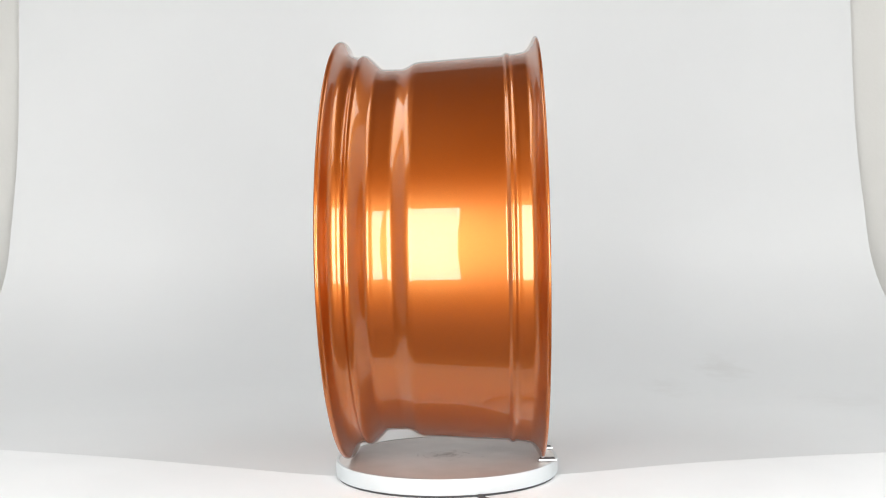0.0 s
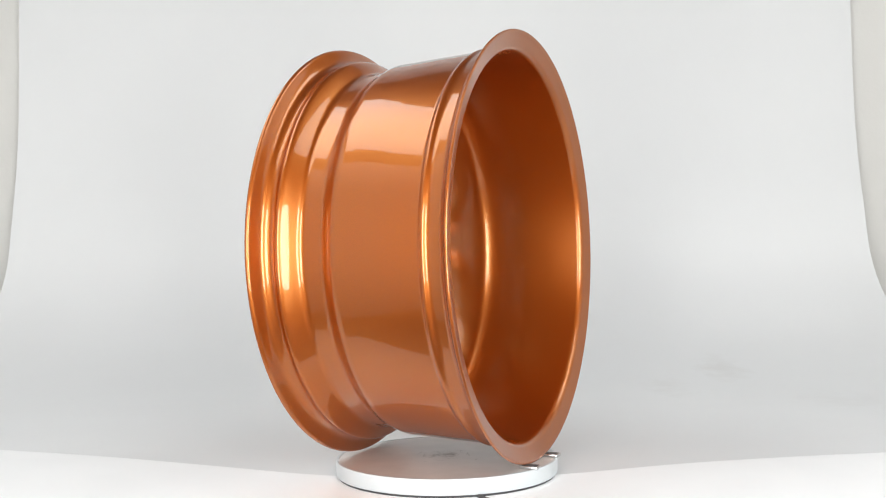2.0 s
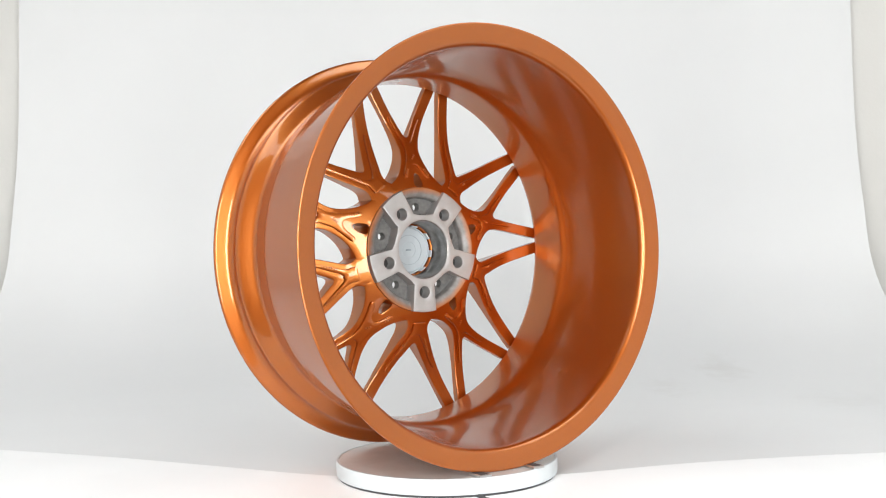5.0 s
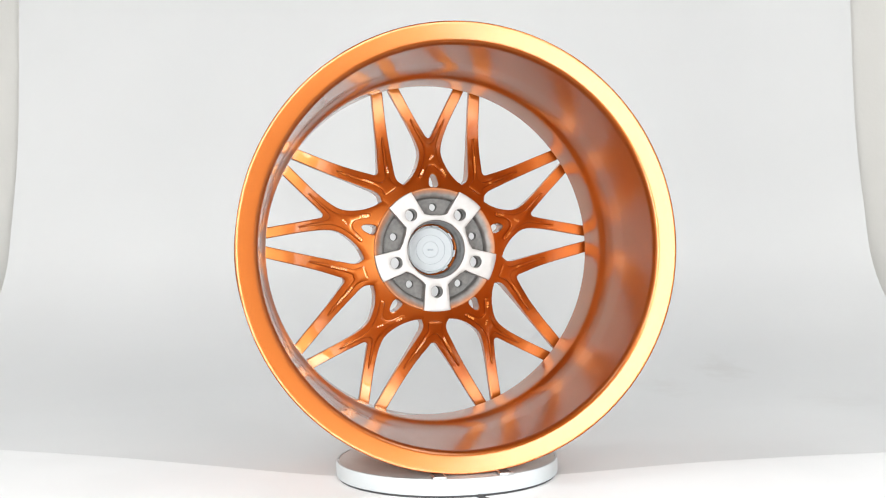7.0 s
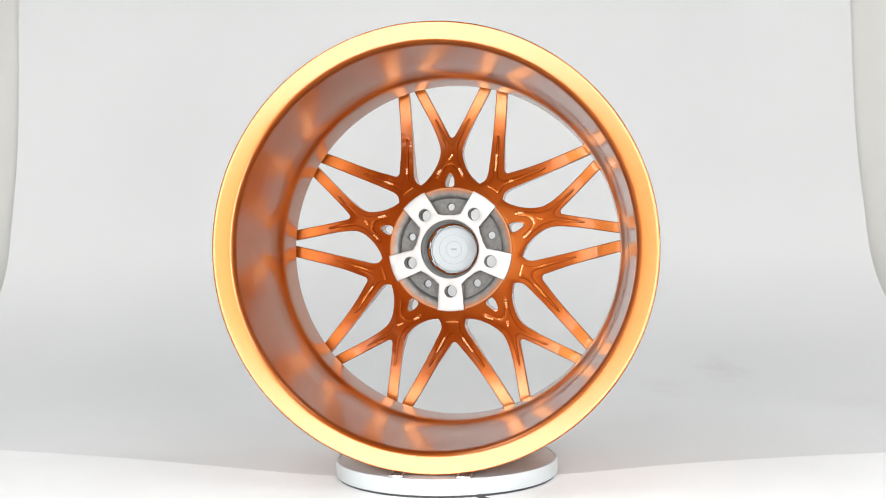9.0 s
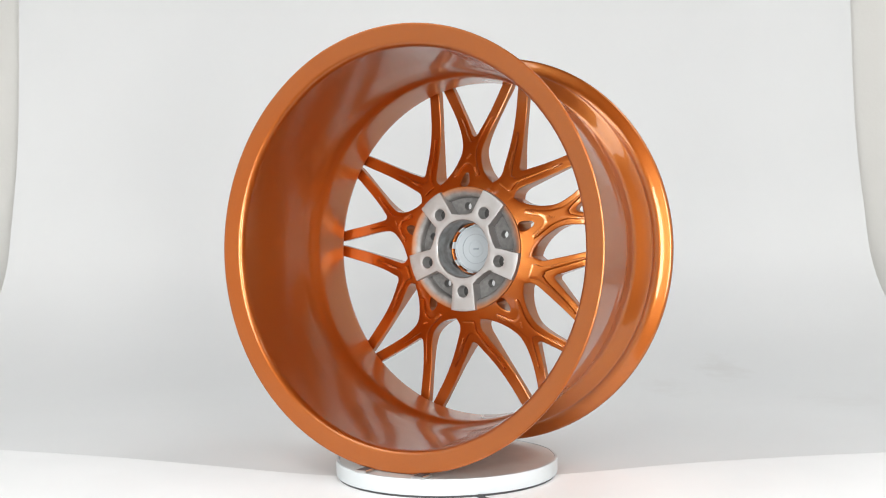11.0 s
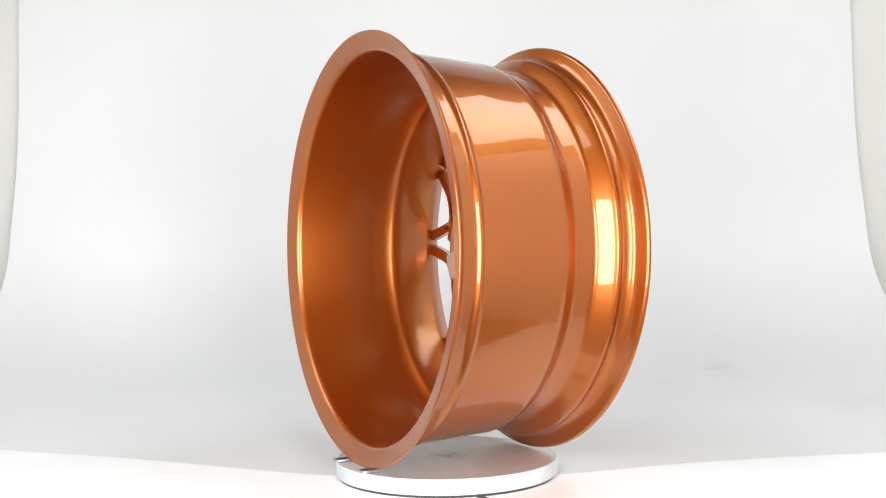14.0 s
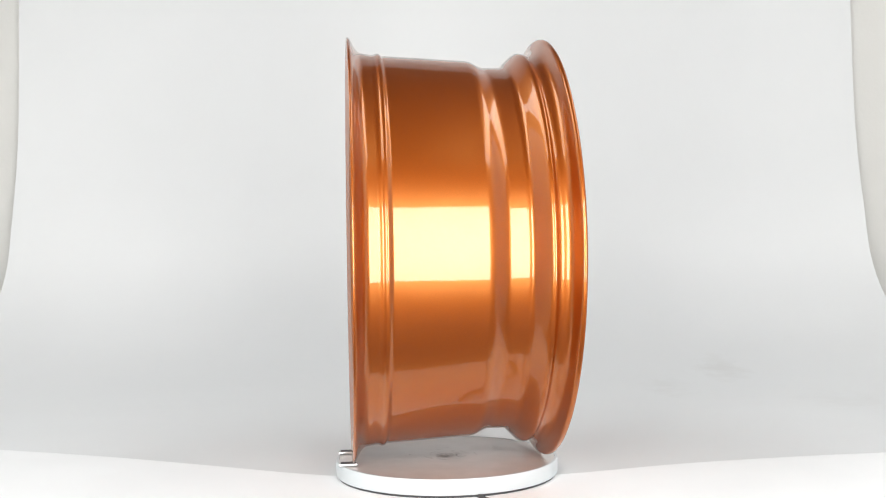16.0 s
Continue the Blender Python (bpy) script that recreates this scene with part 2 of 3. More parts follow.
def build_studio():
    room, low, top = 2.8, FLOOR - 0.75, 2.6
    tagged(part("floor", box(-room, room, -3.2, 2.6, low - 0.1, low), ROOM_DARK, smooth=0), "dark grey studio floor", "floor", kind="structure")
    for name, dims in (("wall_back", (-room, room, 2.6, 2.7, low, top)), ("wall_front", (-room, room, -3.3, -3.2, low, top)),
                       ("wall_left", (-room - 0.1, -room, -3.3, 2.7, low, top)), ("wall_right", (room, room + 0.1, -3.3, 2.7, low, top))):
        tagged(part(name, box(*dims), ROOM_DARK, smooth=0), "plain dark grey studio wall", "wall", kind="structure")
    tagged(part("ceiling", box(-room - 0.1, room + 0.1, -3.3, 2.7, top, top + 0.1), ROOM_DARK, smooth=0), "plain dark studio ceiling", "ceiling", kind="structure")
    # the booth: white boards at both sides and behind the paper, open above and in front
    for name, x0, x1 in (("wall_booth_west", -1.47, -1.45), ("wall_booth_east", 1.45, 1.47)):
        tagged(part(name, box(x0, x1, -1.45, 1.43, low, 1.65), WALL, smooth=0), "off-white side board of the photo booth", "wall", kind="structure")
    tagged(part("wall_booth_north", box(-1.47, 1.47, 1.43, 1.45, low, 2.3), WALL, smooth=0), "off-white back board of the photo booth", "wall", kind="structure")
    # the white platform on which the turntable stands
    platform = tagged(part("platform", box(-1.4, 1.4, -0.25, 1.42, FLOOR - 0.04, FLOOR, 0.004), FLOOR_WHITE), "glossy white platform under the turntable", "platform", kind="structure")
    for x in (-1.3, 1.3):
        for y in (-0.19, 1.34):
            part("leg", box(x - 0.03, x + 0.03, y - 0.03, y + 0.03, low, FLOOR - 0.04, 0.004), FLOOR_WHITE, platform)
    # the paper sweep: wall, curve, and its front edge on the platform
    half_l, half_r, wall_y = 1.12, 1.095, 1.36
    prof = [(2.2, 0.0), (1.6, 0.0), (1.1, 0.0), (0.8, 0.003), (0.58, 0.018), (0.40, 0.055), (0.245, 0.101), (0.13, 0.21), (0.06, 0.36), (0.02, 0.56), (0.002, 0.8)]
    prof = [(p.x, p.y) for p in spline([Vector(p) for p in prof], 0.03)]
    n = 60
    rows = []
    for h, s in prof:
        rows.append([(-half_l + (half_l + half_r) * k / n, wall_y - s, FLOOR + max(h, 0.0009)) for k in range(n + 1)])
    edge_pts = spline([Vector(p) for p in ((-1.2, 0.44), (-0.683, 0.258), (-0.485, 0.185), (-0.303, 0.103), (-0.171, 0.042), (-0.05, 0.01), (0.06, 0.005), (0.151, 0.021),
                                            (0.309, 0.0715), (0.475, 0.105), (0.611, 0.123), (1.2, 0.2))], 0.01)
    for q in (0.25, 0.5, 0.75, 0.9, 1.0):
        row = []
        for k in range(n + 1):
            x = -half_l + (half_l + half_r) * k / n
            ey = np.interp(x, [p.x for p in edge_pts], [p.y for p in edge_pts])
            row.append((x, (wall_y - 0.8) * (1 - q) + (float(ey) - 0.042) * q, FLOOR + (0.0009 if q < 1 else 0.0002)))
        rows.append(row)
    tagged(part("backdrop", sheet(rows), PAPER, smooth=80), "white paper backdrop sweeping down to the platform", "backdrop", kind="structure")


def softbox(m, w, h, glow_mat, label, hung=False):
    """A studio softbox: black housing with a glowing cloth front, which looks along its own -Y."""
    thing = tagged(new("softbox"), label, "softbox", "studio softboxes")
    thing.matrix_basis = m
    bm = bmesh.new()
    f = [bm.verts.new((sx * w / 2, 0, sz * h / 2)) for sx, sz in ((-1, -1), (1, -1), (1, 1), (-1, 1))]
    b = [bm.verts.new((sx * w / 6, 0.35, sz * h / 6)) for sx, sz in ((-1, -1), (1, -1), (1, 1), (-1, 1))]
    for k in range(4):
        bm.faces.new((f[k], f[(k + 1) % 4], b[(k + 1) % 4], b[k]))
    bm.faces.new(b)
    part("housing", bm, DARK, thing, "black cloth housing", smooth=0)
    for sx in (-1, 1):
        part("rim_strip", box(sx * w / 2 - 0.012, sx * w / 2 + 0.012, -0.014, 0.004, -h / 2, h / 2, 0.003), DARK, thing)
    for sz in (-1, 1):
        part("rim_strip", box(-w / 2, w / 2, -0.0135, 0.0035, sz * h / 2 - 0.012, sz * h / 2 + 0.012, 0.003), DARK, thing)
    rows = [[(w * (i / 8 - 0.5), 0.0 - 0.01 * (1 - (2 * i / 8 - 1) ** 2) * (1 - (2 * j / 8 - 1) ** 2), h * (j / 8 - 0.5)) for i in range(9)] for j in range(9)]
    part("diffuser", sheet(rows), glow_mat, thing, "glowing white cloth diffuser")
    back = m.inverted()
    if hung:
        for sx in (-1, 1):
            a = m @ Vector((sx * 0.08, 0.34, 0))
            part("hanger", box(a.x - 0.008, a.x + 0.008, a.y - 0.008, a.y + 0.008, a.z - 0.01, 2.6, 0.002), DARK, thing, m=back)
    else:
        a = m @ Vector((0, 0.36, 0))
        low = FLOOR - 0.75
        part("pole", box(a.x - 0.014, a.x + 0.014, a.y - 0.014, a.y + 0.014, low + 0.06, a.z + 0.05, 0.004), DARK, thing, m=back)
        for k in range(3):
            leg = box(-0.011, 0.011, 0, 0.42, -0.008, 0.008, 0.002)
            lean = Matrix.Translation((a.x, a.y, low + 0.145)) @ pose(0, 0, 0, 0, 0, 120 * k + 20) @ pose(0, 0, 0, -18, 0, 0)
            part("leg", leg, DARK, thing, m=back @ lean)
    return thing


def aim(eye, target):
    """A pose whose -Y looks at the target."""
    d = (Vector(target) - Vector(eye)).to_track_quat("-Y", "Z").to_matrix().to_4x4()
    return Matrix.Translation(eye) @ d


build_studio()
for side in (-1, 1):
    # a tall one on each side of the camera, and a flat one high up on each side of the platform
    a = radians(20.0)
    p = Vector((0, -0.22, 0.26)) + 1.6 * Vector((side * math.sin(a), -math.cos(a), 0))
    softbox(aim((p.x, p.y, 0.32), (0, -0.22, 0.32)), 0.56, 1.27, LIGHT_FRONT, "tall softbox beside the camera facing the turntable")
    softbox(aim((side * 1.07, -0.40, 1.86), (side * 1.07, -0.40, 0)), 0.72, 1.9, LIGHT_TOP, "flat softbox hung high above the platform's side", True)


# ---- the turntable ----
def build_turntable():
    thing = tagged(new("turntable"), "low round white display turntable on the platform", "turntable")
    r = 0.1392
    part("disc", lathe([(0.0001, -0.0005), (r - 0.004, -0.0005), (r - 0.0038, -0.004), (0.0001, -0.004)], False, 128, "Z"), TABLE_TOP, thing, "pale grey top plate")
    part("skirt", lathe(chaikin([(r - 0.0045, 0.0), (r - 0.0005, 0.0), (r, -0.0008), (r, -0.0182), (r - 0.001, -0.0190), (r - 0.0045, -0.0190)], 1, True), True, 128, "Z"), TABLE_SIDE, thing, "glossy white rim")
    part("foot_ring", lathe([(r - 0.008, -0.0190), (r - 0.002, -0.0190), (r - 0.003, FLOOR), (r - 0.008, FLOOR)], True, 128, "Z"), RUBBER, thing, "dark rubber foot ring")
    rnd = random.Random(5)
    bm = bmesh.new()
    for k in range(70):
        a, rr = rnd.uniform(0, 6.283), abs(rnd.gauss(0.012, 0.014))
        c = Vector((rr * math.cos(a), rr * math.sin(a), 0))
        d = Vector((math.cos(a + 1.57), math.sin(a + 1.57), 0)) * rnd.uniform(0.004, 0.012)
        s = Vector((-d.y, d.x, 0)).normalized() * rnd.uniform(0.0002, 0.0006)
        bm.faces.new([bm.verts.new(c + o + Vector((0, 0, 0.0001 + k * 0.00001))) for o in (-d, s, d, -s)])
    tagged(part("scuffs", bm, SCUFF, thing, "worn grey scuff marks at the centre", smooth=0), kind="stuff")
    return thing


def build_chock():
    thing = tagged(new("wheel_chock"), "small polished steel chock against the wheel's lip", "chock", "wheel chocks")
    part("plate", box(-0.0082, 0.0082, -0.0110, 0.0110, 0.0, 0.0030, 0.0006), CHROME, thing)
    part("groove_strip", box(-0.0058, 0.0058, -0.0090, 0.0090, 0.0030, 0.0034, 0.0001), RUBBER, thing, "dark rubber inlay")
    return thing


# ---- the wheel ----
def back_depth(r):
    """Depth of the spokes' back by radius: a straight cone out of the hub that levels off towards the rim."""
    d = max(-0.003, r - 0.0825)
    if d < 0.055:
        return 0.0550 + 0.470 * d
    e = min(d, 0.120) - 0.055
    return 0.08085 + 0.470 * e - 0.440 * e * e / 0.130 + 0.030 * max(0.0, d - 0.120)


def front_depth(r):
    q = min(1.0, max(0.0, (r - 0.085) / 0.135))
    return 0.094 + 0.014 * q


END_R = 0.2320
A_SIDE = [(0.0399, 0.0845), (0.0300, 0.0934), (0.0198, 0.1079), (0.0135, 0.1274), (0.0153, 0.1440), (0.0261, 0.1704), (0.0481, 0.2130)]
A_CROTCH = [(0.0361, 0.2136), (0.0212, 0.1849), (0.0071, 0.1579), (0.0025, 0.1520), (0.0000, 0.1509)]
B_SIDE = [(0.0172, 0.0929), (0.0145, 0.1009), (0.0155, 0.1090), (0.0215, 0.1202), (0.0395, 0.1507), (0.0717, 0.2041)]
B_CROTCH = [(0.0609, 0.2096), (0.0286, 0.1587), (0.0075, 0.1295), (0.0030, 0.1251), (0.0000, 0.1239)]


def to_radius(a, b, r):
    """Carries the line from a through b on to the radius r."""
    d = (Vector(b) - Vector(a)).normalized()
    b = Vector(b)
    k = b.dot(d)
    return b + d * (-k + math.sqrt(k * k - b.dot(b) + r * r))


def spoke_outline(side, crotch):
    """One Y-shaped spoke in (u, v), v outwards, from the hub to the rim; and the points of its butt ends."""
    wide = 0.0018
    side = [Vector((p[0] + wide * min(1.0, k / 2.0) + (0.0014, 0.0004)[k] if k < 2 else p[0] + wide, p[1] - wide * 0.5 * min(1.0, k / 3.0))) for k, p in enumerate(side)]
    crotch = [Vector((p[0] - (wide * 0.6 if p[0] > 0.004 else 0.0), p[1] + wide * 0.6)) for p in crotch]
    edge = spline(side)
    edge.append(to_radius(side[-2], side[-1], END_R))
    inner = spline(crotch)
    inner.insert(0, to_radius(crotch[1], crotch[0], END_R))
    right = edge + inner[:-1]
    half = len(right)
    left = [Vector((-p.x, p.y)) for p in reversed(right)]
    ang = math.atan2(side[0].x, side[0].y)
    arc = [Vector((0.079 * math.sin(-ang + 2 * ang * k / 12), 0.079 * math.cos(-ang + 2 * ang * k / 12))) for k in range(13)]
    loop = right + [inner[-1]] + left + arc
    n = len(loop)
    fixed = set([0, 2 * half]) | set(range(2 * half + 1, n))
    return loop, fixed


def keyhole():
    pts = [(0.0, 0.0825), (0.0046, 0.0832), (0.0062, 0.0870), (0.0052, 0.0935), (0.0030, 0.0990), (0.0, 0.1012)]
    right = spline([Vector(p) for p in pts])
    return right[:-1] + [Vector((-p.x, p.y)) for p in reversed(right)][:-1]


def plateau(half):
    """A raised casting panel on a spoke's back, from the right half of its outline."""
    right = spline([Vector(p) for p in half], 0.0015)
    loop = right + [Vector((-p.x, p.y)) for p in reversed(right)][1:-1]
    return plate([loop], lambda r: back_depth(r) - 0.0036, lambda r: back_depth(r) + 0.001, 0.0014, (), 0.004)


def stamp(u, v, angle, count, rnd, tall=0.0042):
    """Raised casting marks that nobody can read: a row of plain bars."""
    bm = bmesh.new()
    d = Vector((math.sin(angle), math.cos(angle)))
    w = Vector((d.y, -d.x))
    for k in range(count):
        c = Vector((u, v)) + d * (k - (count - 1) / 2) * 0.0030
        hw, hl = tall / 2 * rnd.uniform(0.7, 1.0), 0.0009
        y = back_depth(c.length)
        q = [c + w * hw + d * hl, c - w * hw + d * hl, c - w * hw - d * hl, c + w * hw - d * hl]
        lo = [bm.verts.new((p.x, y + 0.0008, p.y)) for p in q]
        hi = [bm.verts.new((c.x + (p.x - c.x) * 0.8, y - 0.0046, c.y + (p.y - c.y) * 0.8)) for p in q]
        bm.faces.new(hi)
        for i in range(4):
            bm.faces.new((lo[i], lo[(i + 1) % 4], hi[(i + 1) % 4], hi[i]))
    return bm


def build_wheel():
    wheel = tagged(new("alloy_wheel"), "copper-orange multi-spoke alloy car wheel standing on the turntable", "car wheel")
    hub = Vector((0, 0, HUB_Z))
    at = Matrix.Translation(hub)
    # rim: front lip, bead seats, humps, well, barrel, rear lip, and back along the inside
    outer = [(0.2475, 0.1195), (0.2570, 0.1210), (0.2603, 0.1198), (0.2603, 0.1168), (0.2588, 0.1148), (0.2560, 0.1136), (0.2500, 0.1112), (0.2455, 0.1088), (0.2428, 0.1052),
             (0.2414, 0.1010), (0.2411, 0.0985), (0.2414, 0.0950), (0.2430, 0.0923), (0.2432, 0.0906), (0.2427, 0.0884), (0.2412, 0.0861), (0.2388, 0.0834), (0.2348, 0.0793), (0.2306, 0.0753), (0.2277, 0.0725), (0.2262, 0.0696), (0.2257, 0.0662),
             (0.2256, 0.0470), (0.2263, 0.0430), (0.2290, 0.0365), (0.2328, 0.0300), (0.2341, 0.0240), (0.2346, 0.0114), (0.2371, -0.0303), (0.2394, -0.0770),
             (0.2405, -0.0788), (0.2423, -0.0812), (0.2423, -0.0842), (0.2408, -0.0872), (0.2407, -0.0910), (0.2428, -0.1035), (0.2455, -0.1072), (0.2510, -0.1110),
             (0.2570, -0.1140), (0.2602, -0.1158), (0.2615, -0.1176), (0.2612, -0.1192), (0.2597, -0.1198)]
    inner = [(0.2432, -0.1151), (0.2402, -0.1142), (0.2376, -0.1120), (0.2358, -0.1075), (0.2313, -0.0300), (0.2302, 0.0020),
             (0.2296, 0.0085), (0.2286, 0.0155), (0.2272, 0.0215), (0.2253, 0.0262), (0.2232, 0.0300), (0.2221, 0.0335), (0.2216, 0.0390), (0.2214, 0.0500), (0.2215, 0.0700), (0.2218, 0.0855), (0.2222, 0.0882), (0.2240, 0.0925), (0.2300, 0.1010), (0.2400, 0.1125)]
    whole = []
    for k, p in enumerate(outer + inner):
        a, b = Vector(p), Vector((outer + inner)[(k + 1) % len(outer + inner)])
        whole.append(a)
        d = (b - a).length
        if d > 0.012:
            whole += [a + (b - a) * (0.004 / d), b - (b - a) * (0.004 / d)]
    prof = [(p.x, p.y) for p in chaikin(whole, 2, True)]
    crest = max((k for k, (r, y) in enumerate(prof) if y < 0), key=lambda k: prof[k][0])
    within = [k for k, (r, y) in enumerate(prof) if k > crest + 2 and y < 0.0870]
    k0, k1 = within[0], within[-1]
    part("rim", lathe(prof[k1:] + prof[:k0 + 1], None, SEG), PAINT, wheel, "copper-orange barrel with two flanged lips", 60, at)
    part("rim_inside", lathe(prof[k0:k1 + 1], None, SEG), PAINT_INSIDE, wheel, "unpolished copper-orange inside and rear lip face of the barrel", 60, at)
    # spokes: five wide ones with a keyhole and five narrow ones between them
    rnd = random.Random(11)
    la, fa = spoke_outline(A_SIDE, A_CROTCH)
    lb, fb = spoke_outline(B_SIDE, B_CROTCH)
    first_a = first_b = None
    panel_a = [(0.0000, 0.1136), (0.0060, 0.1105), (0.0145, 0.0957), (0.0185, 0.0957), (0.0195, 0.0989), (0.0110, 0.1182), (0.0085, 0.1315), (0.0101, 0.1450), (0.0228, 0.1740), (0.0236, 0.1766), (0.0214, 0.1768), (0.0050, 0.1470), (0.0000, 0.1439)]
    panel_b = [(0.0000, 0.0961), (0.0080, 0.0961), (0.0098, 0.0989), (0.0092, 0.1070), (0.0125, 0.1151), (0.0372, 0.1555), (0.0380, 0.1584), (0.0352, 0.1578), (0.0065, 0.1166), (0.0000, 0.1136)]
    bead_a = bead_b = None
    for k in range(5):
        m = at @ Matrix.Rotation(radians(72 * k), 4, "Y")
        if first_a is None:
            first_a = sa = part("spoke", plate([la, keyhole()], back_depth, front_depth, 0.0013, fa), PAINT, wheel, "wide Y-shaped spoke with a keyhole", 20, m)
        else:
            sa = tagged(again(first_a, wheel, m), "wide Y-shaped spoke with a keyhole")
        if bead_a is None:
            bead_a = part("raised_panel", plateau(panel_a), PAINT, sa, smooth=24)
        else:
            again(bead_a, sa, Matrix())
        if k in (0, 1, 2, 4):
            part("casting_mark", stamp(0.0145, 0.1030, -0.55, 4, rnd), PAINT, sa)
        part("casting_mark", stamp(-0.0145, 0.1030, 0.55, 3, rnd), PAINT, sa)
        part("casting_mark", stamp(0.0, 0.1235, 0.6, 3, rnd, 0.0035), PAINT, sa)
        m = at @ Matrix.Rotation(radians(72 * k + 36), 4, "Y")
        if first_b is None:
            first_b = sb = part("spoke", plate([lb], back_depth, front_depth, 0.0013, fb), PAINT, wheel, "narrow V-shaped spoke", 20, m)
        else:
            sb = tagged(again(first_b, wheel, m), "narrow V-shaped spoke")
        if bead_b is None:
            bead_b = part("raised_panel", plateau(panel_b), PAINT, sb, smooth=24)
        else:
            again(bead_b, sb, Matrix())
        for side, count in zip((-1, 1), ((8, 2), (3, 8), (8, 8), (10, 7), (5, 3))[k]):
            along = 0.005 + 0.0017 * count
            part("casting_mark", stamp(side * (0.0085 + 0.52 * along), 0.1125 + 0.85 * along, side * 0.55, count, rnd, 0.0036), PAINT, sb)
    # hub: cast pocket floor with holes, copper-edged ring, machined star with five lugs
    bolts = [circle(0.0078, 0.056 * math.sin(radians(-36 + 72 * k)), 0.056 * math.cos(radians(-36 + 72 * k)), 28) for k in range(5)]
    vents = [circle(0.0050, 0.0565 * math.sin(radians(72 * k)), 0.0565 * math.cos(radians(72 * k)), 20) for k in range(5)]
    part("hub_plate", plate([circle(0.0795, n=120), circle(0.0376, n=72)] + bolts + vents, lambda r: 0.0650 - 0.0010 * max(0, (r - 0.06) / 0.02), lambda r: 0.076, 0.0008), CAST, wheel, "grey cast hub with drilled holes", 40, at)
    part("hub_ring", lathe(chaikin([(0.0676, 0.0665), (0.0684, 0.0590), (0.0702, 0.0553), (0.0760, 0.0535), (0.0805, 0.0518), (0.0820, 0.0525), (0.0822, 0.0600), (0.0815, 0.0700), (0.0680, 0.0700)], 1, True), True, SEG),
         OVERSPRAY, wheel, "bare metal ring with copper overspray", 40, at)
    star = []
    for k in range(5):
        c = radians(-36 + 72 * k)
        def rot(u, v):
            return Vector((u * math.cos(c) + v * math.sin(c), -u * math.sin(c) + v * math.cos(c)))
        w_in, w_out, r_out = 0.0150, 0.0180, 0.0822
        lug = [rot(-w_in, 0.0465), rot(-w_in - 0.0006, 0.0500)]
        lug += [rot(-w_out, math.sqrt(r_out ** 2 - w_out ** 2))]
        a = math.asin(w_out / r_out)
        lug += [rot(r_out * math.sin(-a + 2 * a * j / 8), r_out * math.cos(-a + 2 * a * j / 8)) for j in range(1, 8)]
        lug += [rot(w_out, math.sqrt(r_out ** 2 - w_out ** 2)), rot(w_in + 0.0006, 0.0500), rot(w_in, 0.0465)]
        star += lug
        d = radians(72 * k)
        star += [Vector((0.0452 * math.sin(d + q), 0.0452 * math.cos(d + q))) for q in (-0.13, 0.0, 0.13)]
    part("mounting_pad", plate([star, circle(0.0385, n=72)] + bolts, lambda r: 0.0465, lambda r: 0.0640, 0.0009), BARE, wheel, "machined five-lug mounting face", 30, at)
    part("bore", lathe(chaikin([(0.0386, 0.0475), (0.0376, 0.0485), (0.0374, 0.0640), (0.0350, 0.0680), (0.0345, 0.0900), (0.0345, 0.1000), (0.0390, 0.1000), (0.0392, 0.0475)], 1, True), True, 96), BORE, wheel, "machined centre bore", 40, at)
    part("bore_lip", lathe(chaikin([(0.0350, 0.0800), (0.0325, 0.0815), (0.0320, 0.0900), (0.0347, 0.0900)], 1, True), True, 96), PAINT, wheel, "copper-painted inner lip", 40, at)
    cap = part("centre_cap", lathe([(0.0001, 0.0855), (0.0105, 0.0855), (0.0110, 0.0850), (0.0290, 0.0850), (0.0300, 0.0835), (0.0312, 0.0835), (0.0316, 0.0860), (0.0316, 0.0960), (0.0001, 0.0960)], False, 72), CAP, wheel,
               "pale bluish plastic centre cap", 30, at)
    for k in range(8):
        a = radians(45 * k + 10)
        clip = box(-0.0045, 0.0045, 0.0770, 0.0900, 0.0305, 0.0325, 0.0005)
        part("clip", clip, CAP, cap, m=Matrix.Rotation(a, 4, "Y"))
    part("relief_ring", lathe([(0.0195, 0.0852), (0.0195, 0.0844), (0.0201, 0.0844), (0.0201, 0.0852)], True, 60), CAPMARK, cap)
    part("relief_bar", box(-0.004, 0.004, 0.0848, 0.0858, -0.0012, 0.0012, 0.0003), CAPMARK, cap)
    return wheel


def build_cable():
    path = spline([Vector(p) for p in ((0.035, -0.137, FLOOR + 0.0022), (0.050, -0.160, FLOOR + 0.0022), (0.085, -0.172, FLOOR + 0.0022), (0.105, -0.195, FLOOR + 0.0022),
                                       (0.100, -0.235, FLOOR + 0.0022), (0.10, -0.2525, FLOOR - 0.004), (0.10, -0.2545, FLOOR - 0.06), (0.11, -0.257, FLOOR - 0.35), (0.13, -0.30, FLOOR - 0.72))], 0.008)
    bm = bmesh.new()
    rings = []
    for i, p in enumerate(path):
        t = (path[min(i + 1, len(path) - 1)] - path[max(i - 1, 0)]).normalized()
        s = t.cross(Vector((0.93, 0.3, 0.2))).normalized()
        w = s.cross(t)
        rings.append([bm.verts.new(p + 0.0021 * (math.cos(k * 0.7854) * s + math.sin(k * 0.7854) * w)) for k in range(8)])
    for a, b in zip(rings, rings[1:]):
        for k in range(8):
            bm.faces.new((a[k], a[(k + 1) % 8], b[(k + 1) % 8], b[k]))
    bm.faces.new(rings[0])
    bm.faces.new(rings[-1])
    return tagged(part("power_cable", bm, RUBBER), "thin dark power cable running off the platform", "cable")


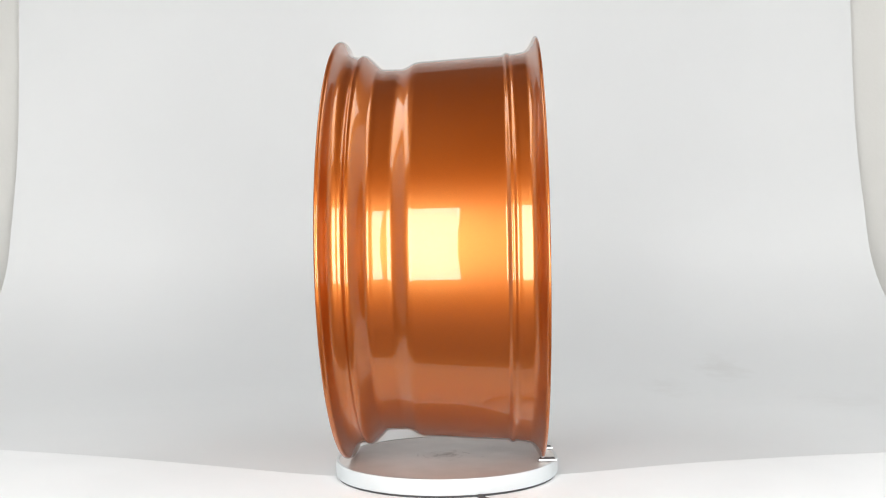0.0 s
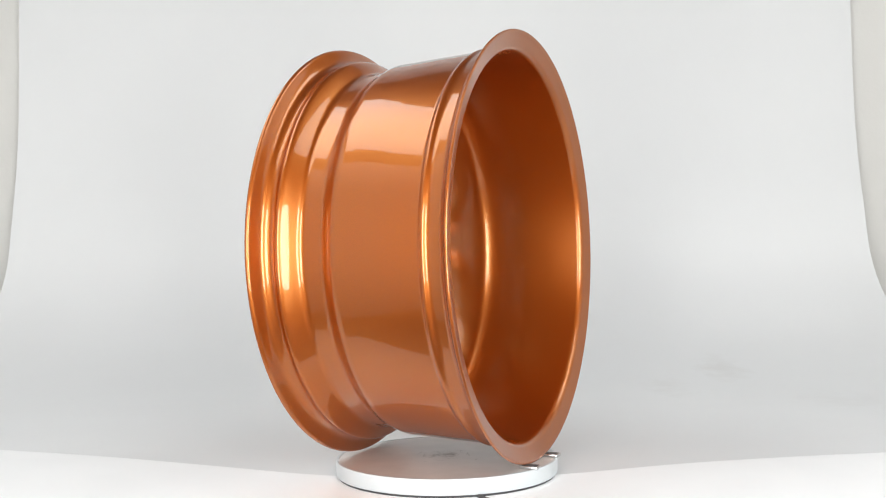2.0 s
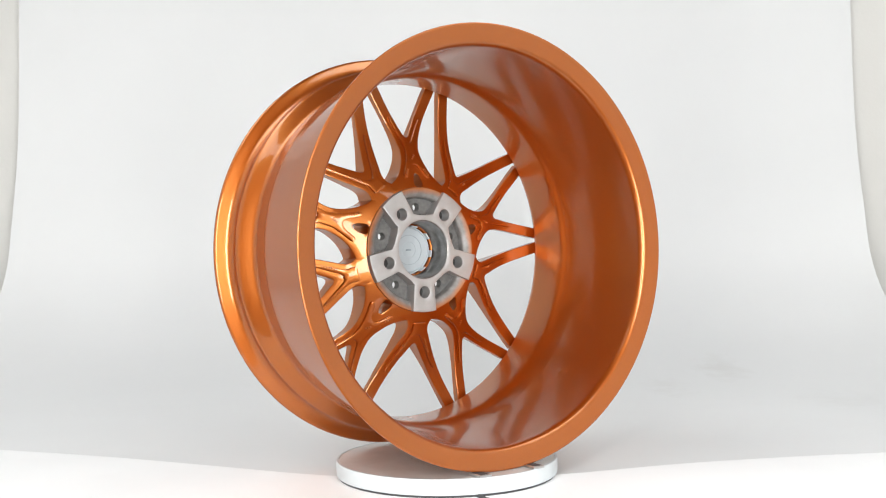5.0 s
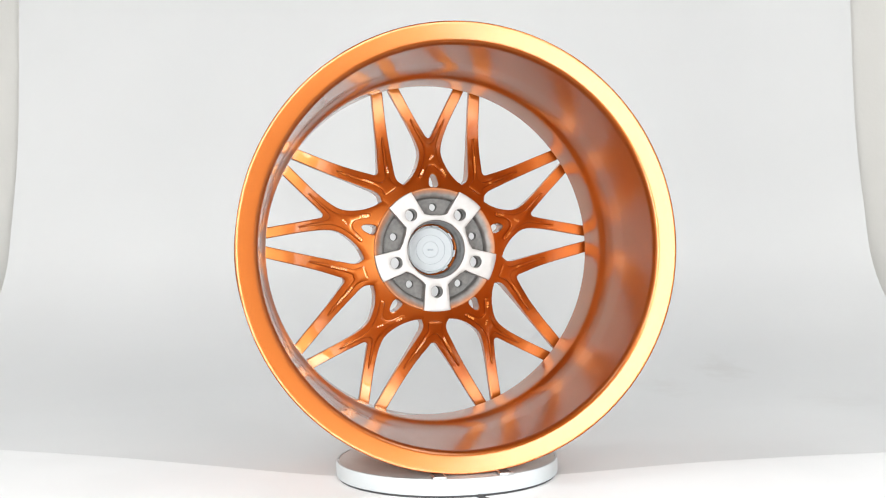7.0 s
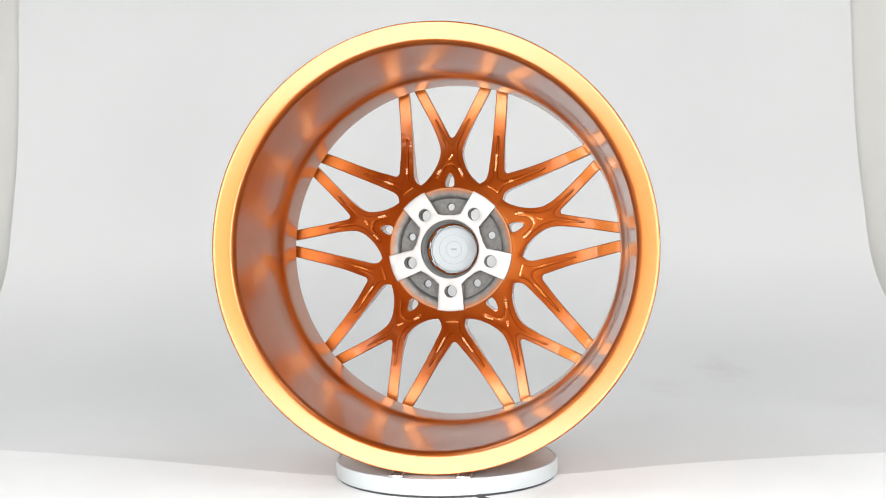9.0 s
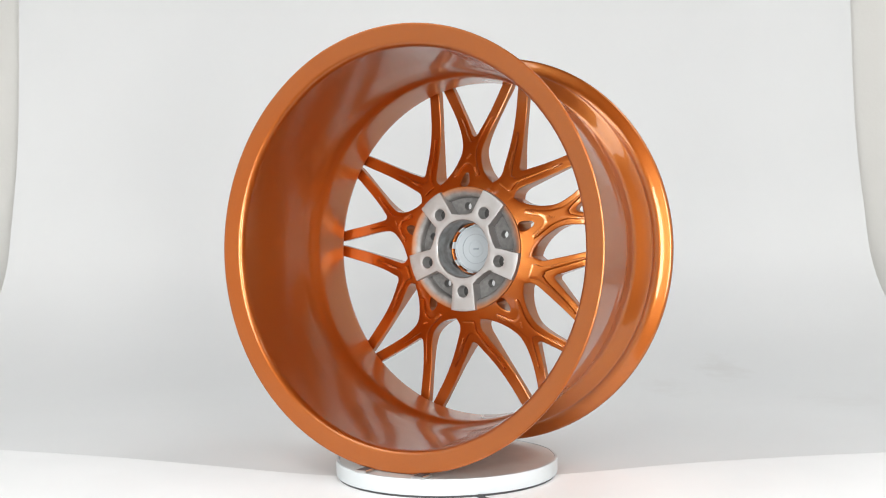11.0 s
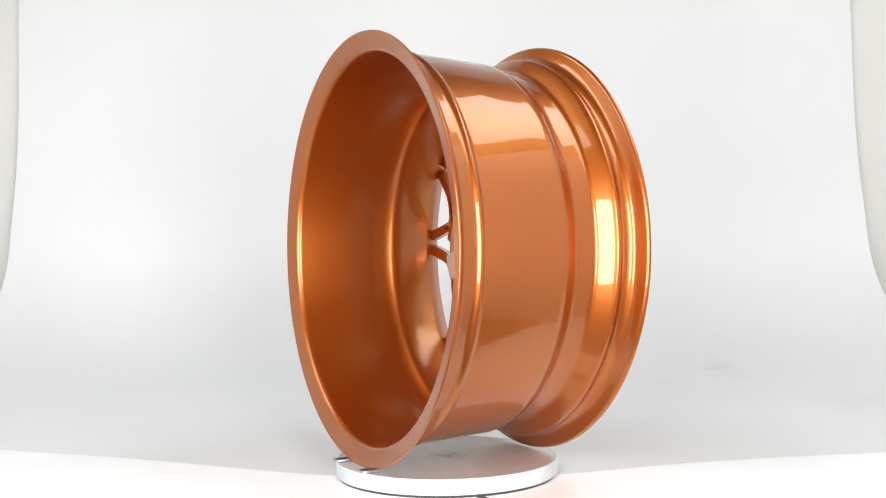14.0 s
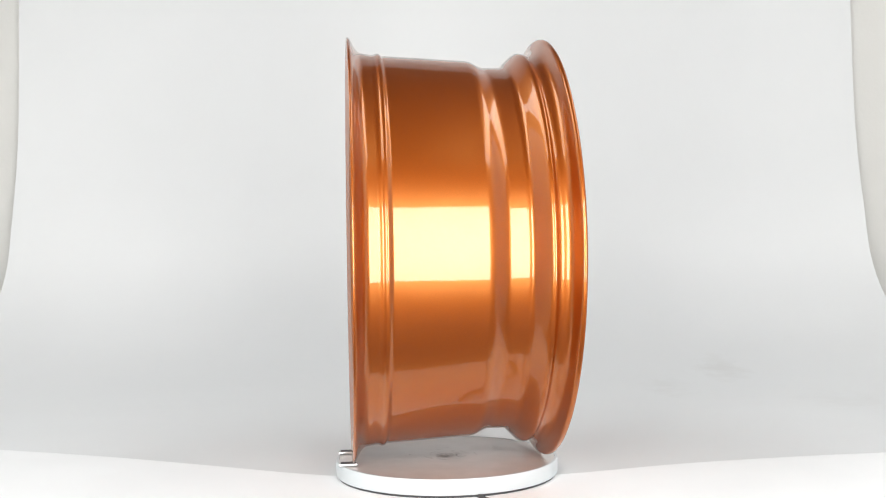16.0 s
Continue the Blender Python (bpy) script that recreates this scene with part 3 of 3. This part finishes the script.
build_cable()
turntable = build_turntable()
wheel = build_wheel()
chock_a = build_chock()
chock_b = copy_thing(chock_a, Matrix())


def motions():
    times = [0.5 * k for k in range(33)]
    spots = ((turntable, Matrix()), (wheel, pose(0.0012, 0, 0)),
             (chock_a, pose(-0.038, -0.1245, 0.0, 0, 0, 0)), (chock_b, pose(0.0395, -0.1245, 0.0, 0, 0, 0)))
    for thing, spot in spots:
        walk(thing, [(t, Matrix.Rotation(radians(turn_at(t)), 4, "Z") @ spot) for t in times])


motions()
